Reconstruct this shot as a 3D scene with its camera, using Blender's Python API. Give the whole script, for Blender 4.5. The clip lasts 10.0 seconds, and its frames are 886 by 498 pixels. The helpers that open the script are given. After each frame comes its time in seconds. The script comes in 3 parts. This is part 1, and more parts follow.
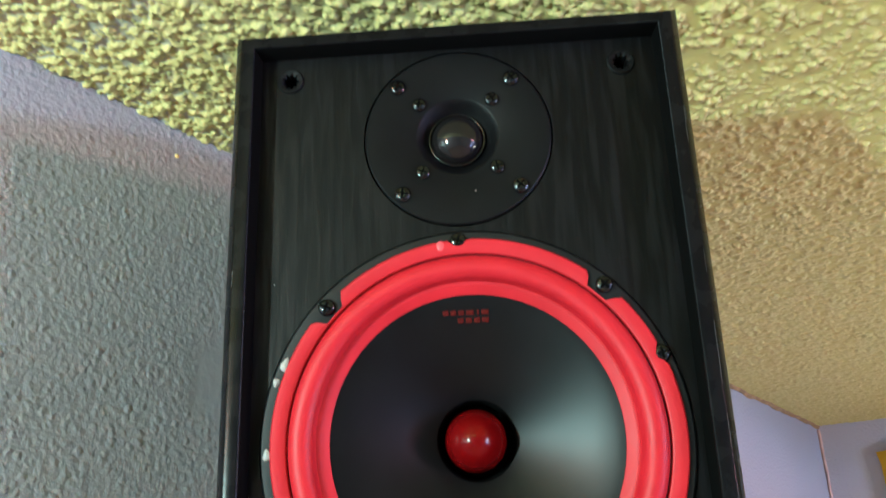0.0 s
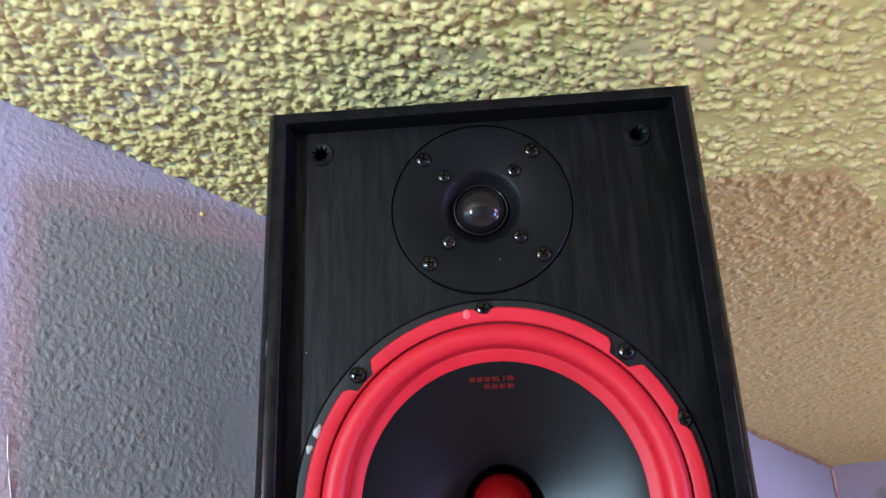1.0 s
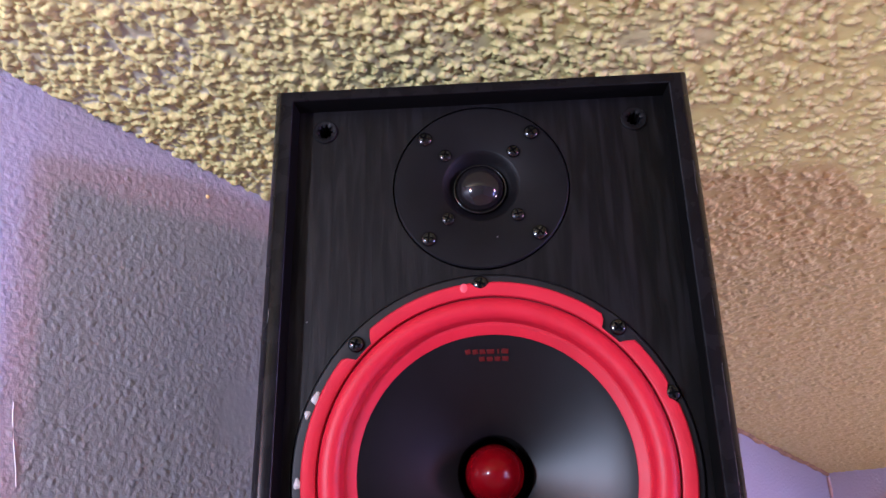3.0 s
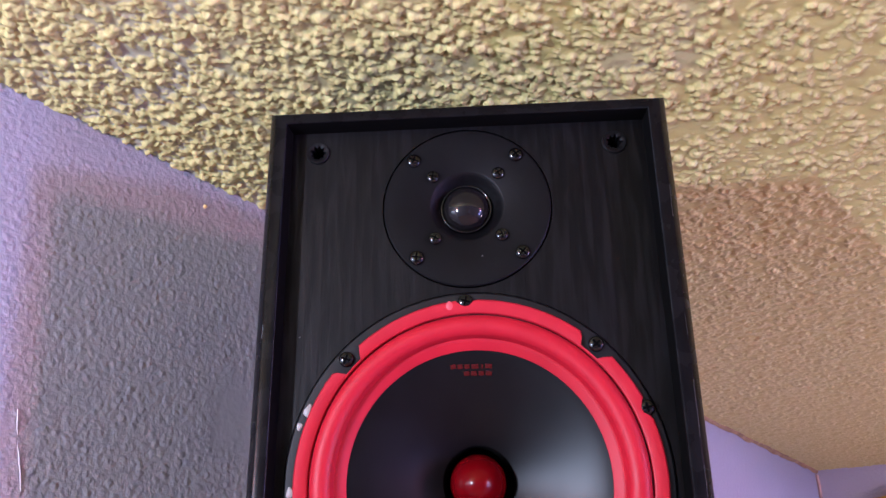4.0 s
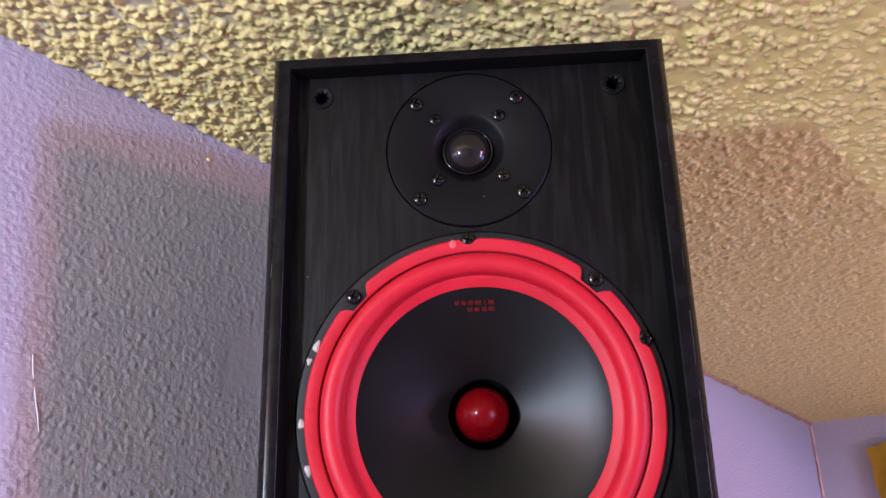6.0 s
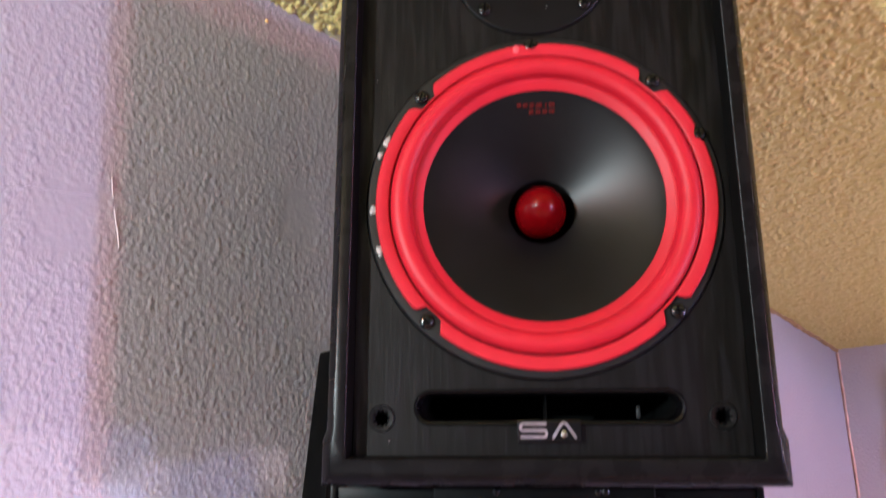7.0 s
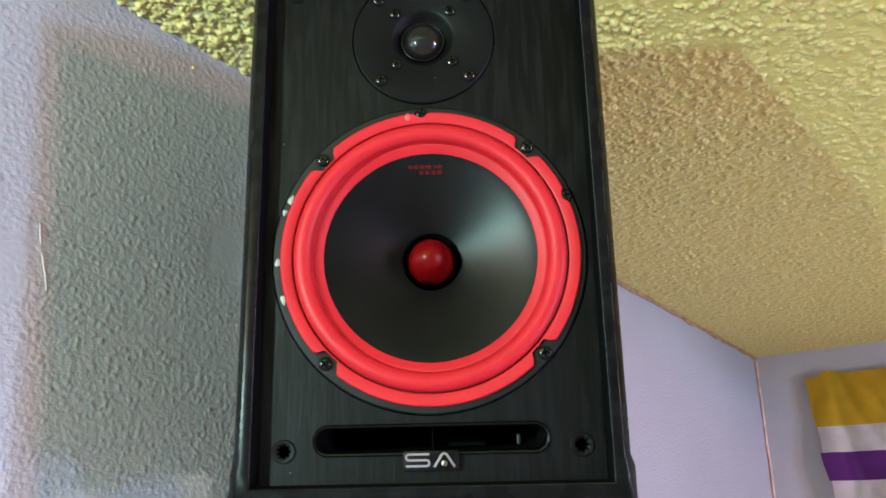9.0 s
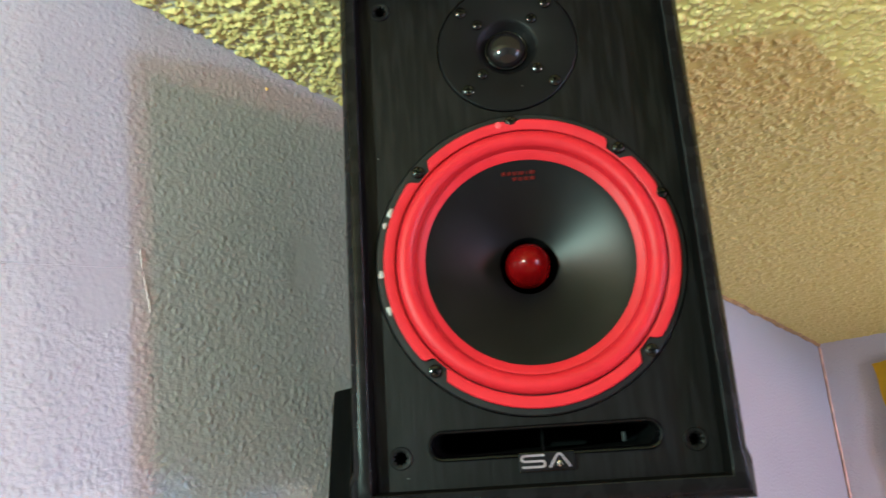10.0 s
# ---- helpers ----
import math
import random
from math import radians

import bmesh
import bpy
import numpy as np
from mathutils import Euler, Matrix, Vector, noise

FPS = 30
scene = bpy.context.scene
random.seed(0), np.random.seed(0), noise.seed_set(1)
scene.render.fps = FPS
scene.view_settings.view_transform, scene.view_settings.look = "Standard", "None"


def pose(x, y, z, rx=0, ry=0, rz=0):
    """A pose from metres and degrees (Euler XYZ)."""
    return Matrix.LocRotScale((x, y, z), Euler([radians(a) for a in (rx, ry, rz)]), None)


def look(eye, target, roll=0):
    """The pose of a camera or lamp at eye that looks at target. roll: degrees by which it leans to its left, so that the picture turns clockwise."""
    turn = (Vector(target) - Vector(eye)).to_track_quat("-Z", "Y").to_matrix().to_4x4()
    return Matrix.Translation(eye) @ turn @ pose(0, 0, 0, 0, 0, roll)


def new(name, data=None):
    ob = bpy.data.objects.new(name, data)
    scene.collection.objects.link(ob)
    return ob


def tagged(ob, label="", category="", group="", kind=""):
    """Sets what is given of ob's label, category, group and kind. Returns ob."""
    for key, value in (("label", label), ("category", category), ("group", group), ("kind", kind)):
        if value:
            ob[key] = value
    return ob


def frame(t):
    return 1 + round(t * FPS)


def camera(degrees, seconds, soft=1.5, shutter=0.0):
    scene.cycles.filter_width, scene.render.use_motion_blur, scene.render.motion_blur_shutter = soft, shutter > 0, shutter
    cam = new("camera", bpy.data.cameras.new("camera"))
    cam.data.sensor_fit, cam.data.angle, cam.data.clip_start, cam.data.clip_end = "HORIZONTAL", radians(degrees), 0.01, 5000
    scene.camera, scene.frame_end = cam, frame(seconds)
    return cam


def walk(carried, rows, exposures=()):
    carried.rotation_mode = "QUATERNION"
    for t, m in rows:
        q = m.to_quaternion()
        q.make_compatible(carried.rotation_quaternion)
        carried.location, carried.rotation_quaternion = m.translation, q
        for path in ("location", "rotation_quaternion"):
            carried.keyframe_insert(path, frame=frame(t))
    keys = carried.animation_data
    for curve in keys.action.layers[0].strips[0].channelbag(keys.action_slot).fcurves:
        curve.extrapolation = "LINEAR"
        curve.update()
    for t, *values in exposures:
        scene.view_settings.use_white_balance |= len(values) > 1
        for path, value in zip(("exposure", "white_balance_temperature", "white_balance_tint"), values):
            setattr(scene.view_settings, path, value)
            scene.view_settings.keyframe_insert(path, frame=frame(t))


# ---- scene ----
cam = camera(61.7, 10.0, shutter=0.4)
# The loudspeaker hangs tilted and turned on its bracket; its own axes (x across, y into the box, z up the front) lie so in the room:
HANG = pose(0, 0, 2.203, 9.61, -2.669, 39.48)
# The eye and target of each row are given in the loudspeaker's axes.
PATH = [
    (0, (0.0087, -0.3762, -0.1120), (-0.0924, 1.5452, 0.4339), -2.22),
    (0.5, (0.0038, -0.3976, -0.0965), (-0.0980, 1.5053, 0.5107), -2.45),
    (1, (-0.0010, -0.3970, -0.0971), (-0.1097, 1.4982, 0.5323), -2.48),
    (1.5, (-0.0081, -0.4043, -0.0929), (-0.1190, 1.4889, 0.5422), -1.98),
    (2, (-0.0042, -0.4027, -0.0989), (-0.1116, 1.4906, 0.5365), -1.45),
    (2.5, (-0.0027, -0.4017, -0.1053), (-0.1093, 1.4962, 0.5167), -1.32),
    (2.7, (-0.0007, -0.3990, -0.1184), (-0.1170, 1.4895, 0.5297), -1.14),
    (4, (0.0096, -0.4243, -0.1088), (-0.1036, 1.4713, 0.5189), -0.93),
    (4.5, (-0.0006, -0.4262, -0.1185), (-0.1243, 1.4739, 0.4932), -0.78),
    (5, (-0.0080, -0.4325, -0.1222), (-0.1342, 1.4754, 0.4641), -0.75),
    (6.3, (0.0083, -0.4310, -0.1328), (-0.1017, 1.4922, 0.4050), -1.74),
    (6.5, (0.0034, -0.4343, -0.1529), (-0.1227, 1.4883, 0.3837), -1.44),
    (6.7, (-0.0078, -0.4428, -0.1913), (-0.1604, 1.4784, 0.3435), -0.66),
    (7, (-0.0211, -0.4335, -0.2330), (-0.1920, 1.5068, 0.2211), -0.20),
    (7.5, (-0.0157, -0.4172, -0.2531), (-0.1721, 1.5409, 0.1229), -0.07),
    (8, (0.0171, -0.4258, -0.2373), (-0.0801, 1.5354, 0.1425), -0.94),
    (8.5, (0.0437, -0.4513, -0.2191), (0.0019, 1.5015, 0.2110), -1.30),
    (9, (0.0233, -0.4915, -0.2162), (-0.0277, 1.4540, 0.2447), -1.28),
    (9.5, (0.0152, -0.5031, -0.2135), (-0.0687, 1.4392, 0.2559), -2.85),
    (10, (-0.0211, -0.5046, -0.2140), (-0.1630, 1.4338, 0.2576), -3.79),
]

EXPOSURES = [(0, 0.12, 5450, -29), (0.5, 0.05, 4980, -22), (1.2, -0.04, 5080, 4), (2.2, -0.09, 5330, 28), (4.0, -0.13, 5310, 24), (5.0, -0.13, 5580, 27), (6.5, -0.04, 5600, 12),
             (7.2, 0.02, 6420, 1), (8.0, 0.09, 6200, -31), (9.0, 0.13, 5600, -31), (10, 0.10, 6080, -29)]
walk(cam, [(t, HANG @ look(eye, target, roll)) for t, eye, target, roll in PATH], EXPOSURES)

# ---- light ----
CEIL, WALL_X, FAR_Y = 2.40, -0.312, 1.533
world = bpy.data.worlds.new("world")
world.use_nodes = True
world.node_tree.nodes["Background"].inputs[0].default_value = (0.5, 0.5, 0.6, 1)
world.node_tree.nodes["Background"].inputs[1].default_value = 0.03
scene.world = world


def lamp(name, place, watts, colour, size):
    data = bpy.data.lights.new(name, "POINT")
    data.energy, data.color, data.shadow_soft_size = watts, colour, size
    ob = new(name, data)
    ob.location = place
    return ob


# a coloured lamp column on one side of the room and another along the wall behind the viewer
def cut_lamp(name, place, watts, colour, size, cut, blend):
    """A lamp that faces the speaker's wall; an added cut-off at that many degrees above the level keeps it off the
    ceiling.
    """
    data = bpy.data.lights.new(name, "SPOT")
    data.energy, data.color, data.shadow_soft_size = watts, colour, size
    data.spot_size, data.spot_blend = radians(120), blend
    fall = radians(60 - cut)
    ob = new(name, data)
    ob.matrix_basis = look(place, Vector(place) + Vector((-0.99 * math.cos(fall), -0.14 * math.cos(fall), -math.sin(fall))))
    return ob


cut_lamp("lamp_violet", (3.0, 0.79, 1.964), 190, (0.53, 0.57, 0.98), 0.075, 9.6, 0.06)
lamp("lamp_blue", (3.0, 0.79, 1.28), 92, (0.44, 0.44, 1.0), 0.12)
cut_lamp("lamp_rose", (3.0, 0.48, 2.163), 140, (1.0, 0.25, 0.31), 0.10, 5.4, 0.045)
lamp("lamp_pale", (0.04, -1.70, 1.86), 178, (0.80, 0.95, 0.98), 0.02)
lamp("lamp_amber", (0.06, -1.70, 2.06), 42, (1.0, 0.24, 0.12), 0.04)
# an assumed lamp out of sight, added to fill the far corner and shaded ceiling
lamp("fill_corner", (1.45, 0.95, 1.72), 42, (1.0, 0.72, 0.70), 0.06)
# an added spot behind the viewer; its bounce off the floor fills the ceiling's shade
data = bpy.data.lights.new("fill_bounce", "SPOT")
data.energy, data.color, data.spot_size, data.spot_blend, data.shadow_soft_size = 60, (1.0, 0.9, 0.84), radians(105), 0.4, 0.05
new("fill_bounce", data).location = (1.5, -0.7, 2.36)


# ---- materials ----
def material(name, colour=(0.5, 0.5, 0.5), rough=0.5, metal=0.0, coat=0.0):
    m = bpy.data.materials.new(name)
    m.use_nodes = True
    b = m.node_tree.nodes["Principled BSDF"]
    b.inputs["Base Color"].default_value = (*colour, 1)
    b.inputs["Roughness"].default_value = rough
    b.inputs["Metallic"].default_value = metal
    b.inputs["Coat Weight"].default_value = coat
    return m, m.node_tree.nodes, m.node_tree.links, b


def node(nodes, kind, **values):
    n = nodes.new(kind)
    for key, value in values.items():
        n.inputs[key.replace("_", " ")].default_value = value
    return n


def ramp(nodes, stops):
    n = nodes.new("ShaderNodeValToRGB")
    els = n.color_ramp.elements
    while len(els) < len(stops):
        els.new(0.5)
    for el, (p, c) in zip(els, stops):
        el.position, el.color = p, (*c, 1)
    return n


def coords(nodes, links, scale):
    tc = nodes.new("ShaderNodeTexCoord")
    mp = nodes.new("ShaderNodeMapping")
    mp.inputs["Scale"].default_value = scale
    links.new(tc.outputs["Object"], mp.inputs["Vector"])
    return mp.outputs["Vector"]


def plain(name, colour, rough=0.5, metal=0.0, coat=0.0, vary=0.12, scale=60.0, bump=0.0, bump_scale=400.0, rough_vary=0.1, gloss=0.5):
    """A surface with a fine mottle in colour and gloss and, if asked for, a fine relief."""
    m, nodes, links, b = material(name, colour, rough, metal, coat)
    b.inputs["Specular IOR Level"].default_value = gloss
    v = coords(nodes, links, (1, 1, 1))
    n = node(nodes, "ShaderNodeTexNoise", Scale=scale, Detail=5.0)
    links.new(v, n.inputs["Vector"])
    r = ramp(nodes, [(0.3, tuple(c * (1 - vary) for c in colour)), (0.7, tuple(min(1, c * (1 + vary)) for c in colour))])
    links.new(n.outputs["Fac"], r.inputs["Fac"])
    links.new(r.outputs["Color"], b.inputs["Base Color"])
    mr = node(nodes, "ShaderNodeMapRange", To_Min=max(0.02, rough - rough_vary), To_Max=min(1, rough + rough_vary))
    links.new(n.outputs["Fac"], mr.inputs["Value"])
    links.new(mr.outputs["Result"], b.inputs["Roughness"])
    if bump:
        n2 = node(nodes, "ShaderNodeTexNoise", Scale=bump_scale, Detail=3.0)
        links.new(v, n2.inputs["Vector"])
        bp = node(nodes, "ShaderNodeBump", Strength=bump, Distance=0.001)
        links.new(n2.outputs["Fac"], bp.inputs["Height"])
        links.new(bp.outputs["Normal"], b.inputs["Normal"])
    return m


def painted_wall(name, colour, patches=()):
    """Orange-peel wall paint; patches: (y, z, half width, half height) of smoother filled spots on the wall."""
    m, nodes, links, b = material(name, colour, 0.42)
    v = coords(nodes, links, (1, 1, 1))
    big = node(nodes, "ShaderNodeTexNoise", Scale=4.0, Detail=4.0)
    links.new(v, big.inputs["Vector"])
    r = ramp(nodes, [(0.3, tuple(c * 0.93 for c in colour)), (0.7, tuple(c * 1.04 for c in colour))])
    links.new(big.outputs["Fac"], r.inputs["Fac"])
    links.new(r.outputs["Color"], b.inputs["Base Color"])
    warp = node(nodes, "ShaderNodeTexNoise", Scale=120.0, Detail=2.0)
    links.new(v, warp.inputs["Vector"])
    bend = nodes.new("ShaderNodeVectorMath")
    bend.operation = "MULTIPLY_ADD"
    links.new(warp.outputs["Color"], bend.inputs[0])
    bend.inputs[1].default_value = (0.004, 0.004, 0.004)
    links.new(v, bend.inputs[2])
    cells = node(nodes, "ShaderNodeTexVoronoi", Scale=145.0)
    cells.feature = "SMOOTH_F1"
    cells.inputs["Smoothness"].default_value = 0.3
    links.new(bend.outputs["Vector"], cells.inputs["Vector"])
    blobs = node(nodes, "ShaderNodeMapRange", From_Min=0.08, From_Max=0.55, To_Min=1.0, To_Max=0.0)
    blobs.interpolation_type = "SMOOTHSTEP"
    links.new(cells.outputs["Distance"], blobs.inputs["Value"])
    spread = node(nodes, "ShaderNodeTexNoise", Scale=75.0, Detail=2.0)
    links.new(v, spread.inputs["Vector"])
    some = node(nodes, "ShaderNodeMapRange", From_Min=0.30, From_Max=0.60, To_Min=0.2)
    links.new(spread.outputs["Fac"], some.inputs["Value"])
    flat = nodes.new("ShaderNodeMath")
    flat.operation = "MULTIPLY"
    links.new(blobs.outputs["Result"], flat.inputs[0])
    links.new(some.outputs["Result"], flat.inputs[1])
    fine = node(nodes, "ShaderNodeTexNoise", Scale=205.0, Detail=3.5, Roughness=0.55)
    links.new(v, fine.inputs["Vector"])
    mix = nodes.new("ShaderNodeMath")
    mix.operation = "MULTIPLY_ADD"
    links.new(fine.outputs["Fac"], mix.inputs[0])
    mix.inputs[1].default_value = 2.1
    links.new(flat.outputs["Value"], mix.inputs[2])
    height = mix.outputs["Value"]
    for y, z, hy, hz in patches:
        mp = nodes.new("ShaderNodeMapping")
        mp.inputs["Location"].default_value = (0, -y / hy, -z / hz)
        mp.inputs["Scale"].default_value = (0, 1 / hy, 1 / hz)
        links.new(v, mp.inputs["Vector"])
        ln = nodes.new("ShaderNodeVectorMath")
        ln.operation = "LENGTH"
        links.new(mp.outputs["Vector"], ln.inputs[0])
        wob = nodes.new("ShaderNodeMath")
        wob.operation = "ADD"
        wn = node(nodes, "ShaderNodeTexNoise", Scale=40.0)
        links.new(v, wn.inputs["Vector"])
        links.new(ln.outputs["Value"], wob.inputs[0])
        links.new(wn.outputs["Fac"], wob.inputs[1])
        keep = node(nodes, "ShaderNodeMapRange", From_Min=1.2, From_Max=1.75, To_Min=0.2, To_Max=1.0)
        links.new(wob.outputs["Value"], keep.inputs["Value"])
        mul = nodes.new("ShaderNodeMath")
        mul.operation = "MULTIPLY"
        links.new(height, mul.inputs[0])
        links.new(keep.outputs["Result"], mul.inputs[1])
        height = mul.outputs["Value"]
    bp = node(nodes, "ShaderNodeBump", Strength=0.45, Distance=0.0012)
    links.new(height, bp.inputs["Height"])
    links.new(bp.outputs["Normal"], b.inputs["Normal"])
    return m


def popcorn_paint():
    """Yellow paint on the lumps of a spray-textured ceiling; the plaster between them is greyer near the wall and
    yellower further along.
    """
    m, nodes, links, b = material("popcorn_paint", (0.6, 0.5, 0.2), 0.7)
    v = coords(nodes, links, (1, 1, 1))
    at = nodes.new("ShaderNodeAttribute")
    at.attribute_name = "lump"
    grain = node(nodes, "ShaderNodeTexNoise", Scale=260.0, Detail=4.0)
    links.new(v, grain.inputs["Vector"])
    tops = ramp(nodes, [(0.25, (0.43, 0.37, 0.14)), (0.55, (0.52, 0.455, 0.17)), (0.8, (0.62, 0.555, 0.255))])
    links.new(grain.outputs["Fac"], tops.inputs["Fac"])
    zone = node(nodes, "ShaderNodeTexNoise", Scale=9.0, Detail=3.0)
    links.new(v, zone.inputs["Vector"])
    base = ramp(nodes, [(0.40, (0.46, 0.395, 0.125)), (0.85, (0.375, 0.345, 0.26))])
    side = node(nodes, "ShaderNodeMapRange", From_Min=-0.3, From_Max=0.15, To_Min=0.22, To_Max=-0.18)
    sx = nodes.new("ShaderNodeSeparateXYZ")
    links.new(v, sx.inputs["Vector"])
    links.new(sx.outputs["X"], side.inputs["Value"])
    greying = nodes.new("ShaderNodeMath")
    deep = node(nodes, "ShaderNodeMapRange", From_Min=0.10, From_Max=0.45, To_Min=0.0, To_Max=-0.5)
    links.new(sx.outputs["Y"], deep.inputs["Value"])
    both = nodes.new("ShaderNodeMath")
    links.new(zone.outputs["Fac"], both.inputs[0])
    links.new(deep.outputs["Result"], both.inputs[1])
    links.new(both.outputs["Value"], greying.inputs[0])
    links.new(side.outputs["Result"], greying.inputs[1])
    links.new(greying.outputs["Value"], base.inputs["Fac"])
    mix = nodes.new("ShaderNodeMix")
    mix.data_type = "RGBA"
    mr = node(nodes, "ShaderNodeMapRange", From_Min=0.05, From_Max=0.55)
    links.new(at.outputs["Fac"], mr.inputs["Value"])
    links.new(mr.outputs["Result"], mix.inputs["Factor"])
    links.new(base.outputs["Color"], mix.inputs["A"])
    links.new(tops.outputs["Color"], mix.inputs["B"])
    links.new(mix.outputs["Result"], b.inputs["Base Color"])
    bp = node(nodes, "ShaderNodeBump", Strength=0.30, Distance=0.0010)
    links.new(grain.outputs["Fac"], bp.inputs["Height"])
    links.new(bp.outputs["Normal"], b.inputs["Normal"])
    return m


def black_ash(name, rough=0.42):
    """Black vinyl wrap with an upright wood grain."""
    m, nodes, links, b = material(name, (0.012, 0.011, 0.011), rough)
    b.inputs["Specular IOR Level"].default_value = 0.125
    v = coords(nodes, links, (1, 1, 0.09))
    g = node(nodes, "ShaderNodeTexNoise", Scale=225.0, Detail=3.0, Roughness=0.5, Distortion=0.4)
    links.new(v, g.inputs["Vector"])
    v2 = coords(nodes, links, (1, 1, 0.12))
    w = node(nodes, "ShaderNodeTexNoise", Scale=70.0, Detail=3.0)
    links.new(v2, w.inputs["Vector"])
    r = ramp(nodes, [(0.46, (0.0004, 0.0004, 0.0005)), (0.52, (0.0020, 0.0020, 0.0022)), (0.62, (0.0054, 0.0053, 0.0061))])
    av = nodes.new("ShaderNodeMath")
    av.operation = "MULTIPLY_ADD"
    links.new(w.outputs["Fac"], av.inputs[0])
    av.inputs[1].default_value = 0.22
    hf = nodes.new("ShaderNodeMath")
    hf.operation = "MULTIPLY"
    hf.inputs[1].default_value = 0.82
    links.new(g.outputs["Fac"], hf.inputs[0])
    links.new(hf.outputs["Value"], av.inputs[2])
    links.new(av.outputs["Value"], r.inputs["Fac"])
    links.new(r.outputs["Color"], b.inputs["Base Color"])
    gl = node(nodes, "ShaderNodeMapRange", From_Min=0.35, From_Max=0.65, To_Min=rough + 0.16, To_Max=rough - 0.1)
    links.new(g.outputs["Fac"], gl.inputs["Value"])
    links.new(gl.outputs["Result"], b.inputs["Roughness"])
    bp = node(nodes, "ShaderNodeBump", Strength=0.45, Distance=0.0005)
    links.new(g.outputs["Fac"], bp.inputs["Height"])
    links.new(bp.outputs["Normal"], b.inputs["Normal"])
    return m


LAVENDER = (0.30, 0.30, 0.34)
MAT_WALL = painted_wall("lavender_wall_paint", LAVENDER, [(-0.155, 2.115, 0.026, 0.036), (0.042, 2.190, 0.022, 0.034)])
MAT_WALL_PLAIN = painted_wall("pale_wall_paint", (0.42, 0.41, 0.44))
MAT_FAR = painted_wall("grey_lavender_paint", (0.40, 0.39, 0.45))
MAT_CEIL = popcorn_paint()
MAT_FLOOR = plain("brown_floor", (0.34, 0.20, 0.135), 0.6, scale=12)
MAT_ASH = black_ash("black_ash_vinyl")
MAT_FRAME = plain("black_satin_moulding", (0.0040, 0.0038, 0.0042), 0.27, vary=0.3, bump=0.08, bump_scale=300, gloss=0.09)
MAT_PLATE = plain("black_moulded_plastic", (0.0022, 0.0022, 0.0027), 0.5, bump=0.08, bump_scale=700, gloss=0.11)
MAT_RING = plain("black_stamped_steel", (0.004, 0.004, 0.005), 0.4, gloss=0.25)
# near-black for bores, duct and recess walls: their darkness is in the colour
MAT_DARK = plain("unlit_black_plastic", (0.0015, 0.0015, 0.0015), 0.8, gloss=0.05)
MAT_GLOSS = plain("gloss_black_plastic", (0.0022, 0.0022, 0.0026), 0.13, rough_vary=0.04, gloss=0.3)
MAT_SATIN = plain("satin_black_plastic", (0.0025, 0.0025, 0.003), 0.2, gloss=0.14, rough_vary=0.04)
MAT_RED = plain("red_rubber", (0.33, 0.0068, 0.0165), 0.48, vary=0.06, gloss=0.20, bump=0.1, bump_scale=300)
MAT_CAP = plain("gloss_red_cap", (0.088, 0.0004, 0.0015), 0.15, gloss=0.15, vary=0.05, rough_vary=0.015)
MAT_CONE = plain("black_poly_cone", (0.0025, 0.0025, 0.003), 0.36, vary=0.2, scale=40, rough_vary=0.04, gloss=0.14)
MAT_DOME = plain("dark_silk_dome", (0.007, 0.0062, 0.0065), 0.10, rough_vary=0.02, gloss=0.30)
MAT_SCREW = plain("black_oxide_screw", (0.002, 0.002, 0.0023), 0.13, rough_vary=0.03, gloss=0.40)
MAT_SLOT_SHADE = plain("slot_shade", (0.0012, 0.0012, 0.0012), 0.8, gloss=0.02)
MAT_GLUE = plain("pale_dried_glue", (0.26, 0.24, 0.24), 0.5)
# grey of the port tab and of the highlight drawn on the moulding's edge
MAT_GLINT_TAB = plain("glint_and_tab_grey", (0.024, 0.022, 0.024), 0.4, vary=0.4, scale=200)
MAT_PALE_SPOT = plain("pale_pink_rubber", (0.45, 0.04, 0.055), 0.5)
MAT_LOGO = plain("dull_red_print", (0.050, 0.0035, 0.003), 0.6, gloss=0.08)
MAT_CHROME = plain("satin_chrome", (0.75, 0.70, 0.70), 0.2, metal=1.0, rough_vary=0.05)
MAT_STEEL = plain("black_powder_coat", (0.0014, 0.0015, 0.0016), 0.34, bump=0.06, bump_scale=900, gloss=0.07)
MAT_PAD = plain("black_foam_pad", (0.012, 0.012, 0.012), 0.9)
MAT_CAULK = plain("old_brown_caulk", (0.46, 0.30, 0.25), 0.6, vary=0.3, scale=40)
MAT_EDGE = plain("ragged_brown_paint", (0.27, 0.17, 0.085), 0.6, vary=0.35, scale=60)
MAT_CRACK = plain("raised_paint_edge", (0.40, 0.38, 0.43), 0.4)
MAT_FLECK = plain("yellow_paint_fleck", (0.70, 0.52, 0.20), 0.6)


def cloth(name, colour):
    return plain(name, colour, 0.85, vary=0.12, scale=25, bump=0.4, bump_scale=900)


# ---- builders ----
def mesh_of(name, bm, mats, smooth=35):
    bmesh.ops.recalc_face_normals(bm, faces=bm.faces)
    me = bpy.data.meshes.new(name)
    bm.to_mesh(me)
    bm.free()
    for m in (mats if isinstance(mats, (list, tuple)) else [mats]):
        me.materials.append(m)
    if smooth:
        me.shade_smooth()
        me.set_sharp_from_angle(angle=radians(smooth))
    return me


def part(name, bm, mats, parent, label="", smooth=35):
    ob = new(name, mesh_of(name, bm, mats, smooth))
    ob.parent = parent
    return tagged(ob, label)


def thing(name, at, label, category, group=""):
    ob = new(name)
    ob.empty_display_size = 0.05
    ob.matrix_basis = at
    return tagged(ob, label, category, group)


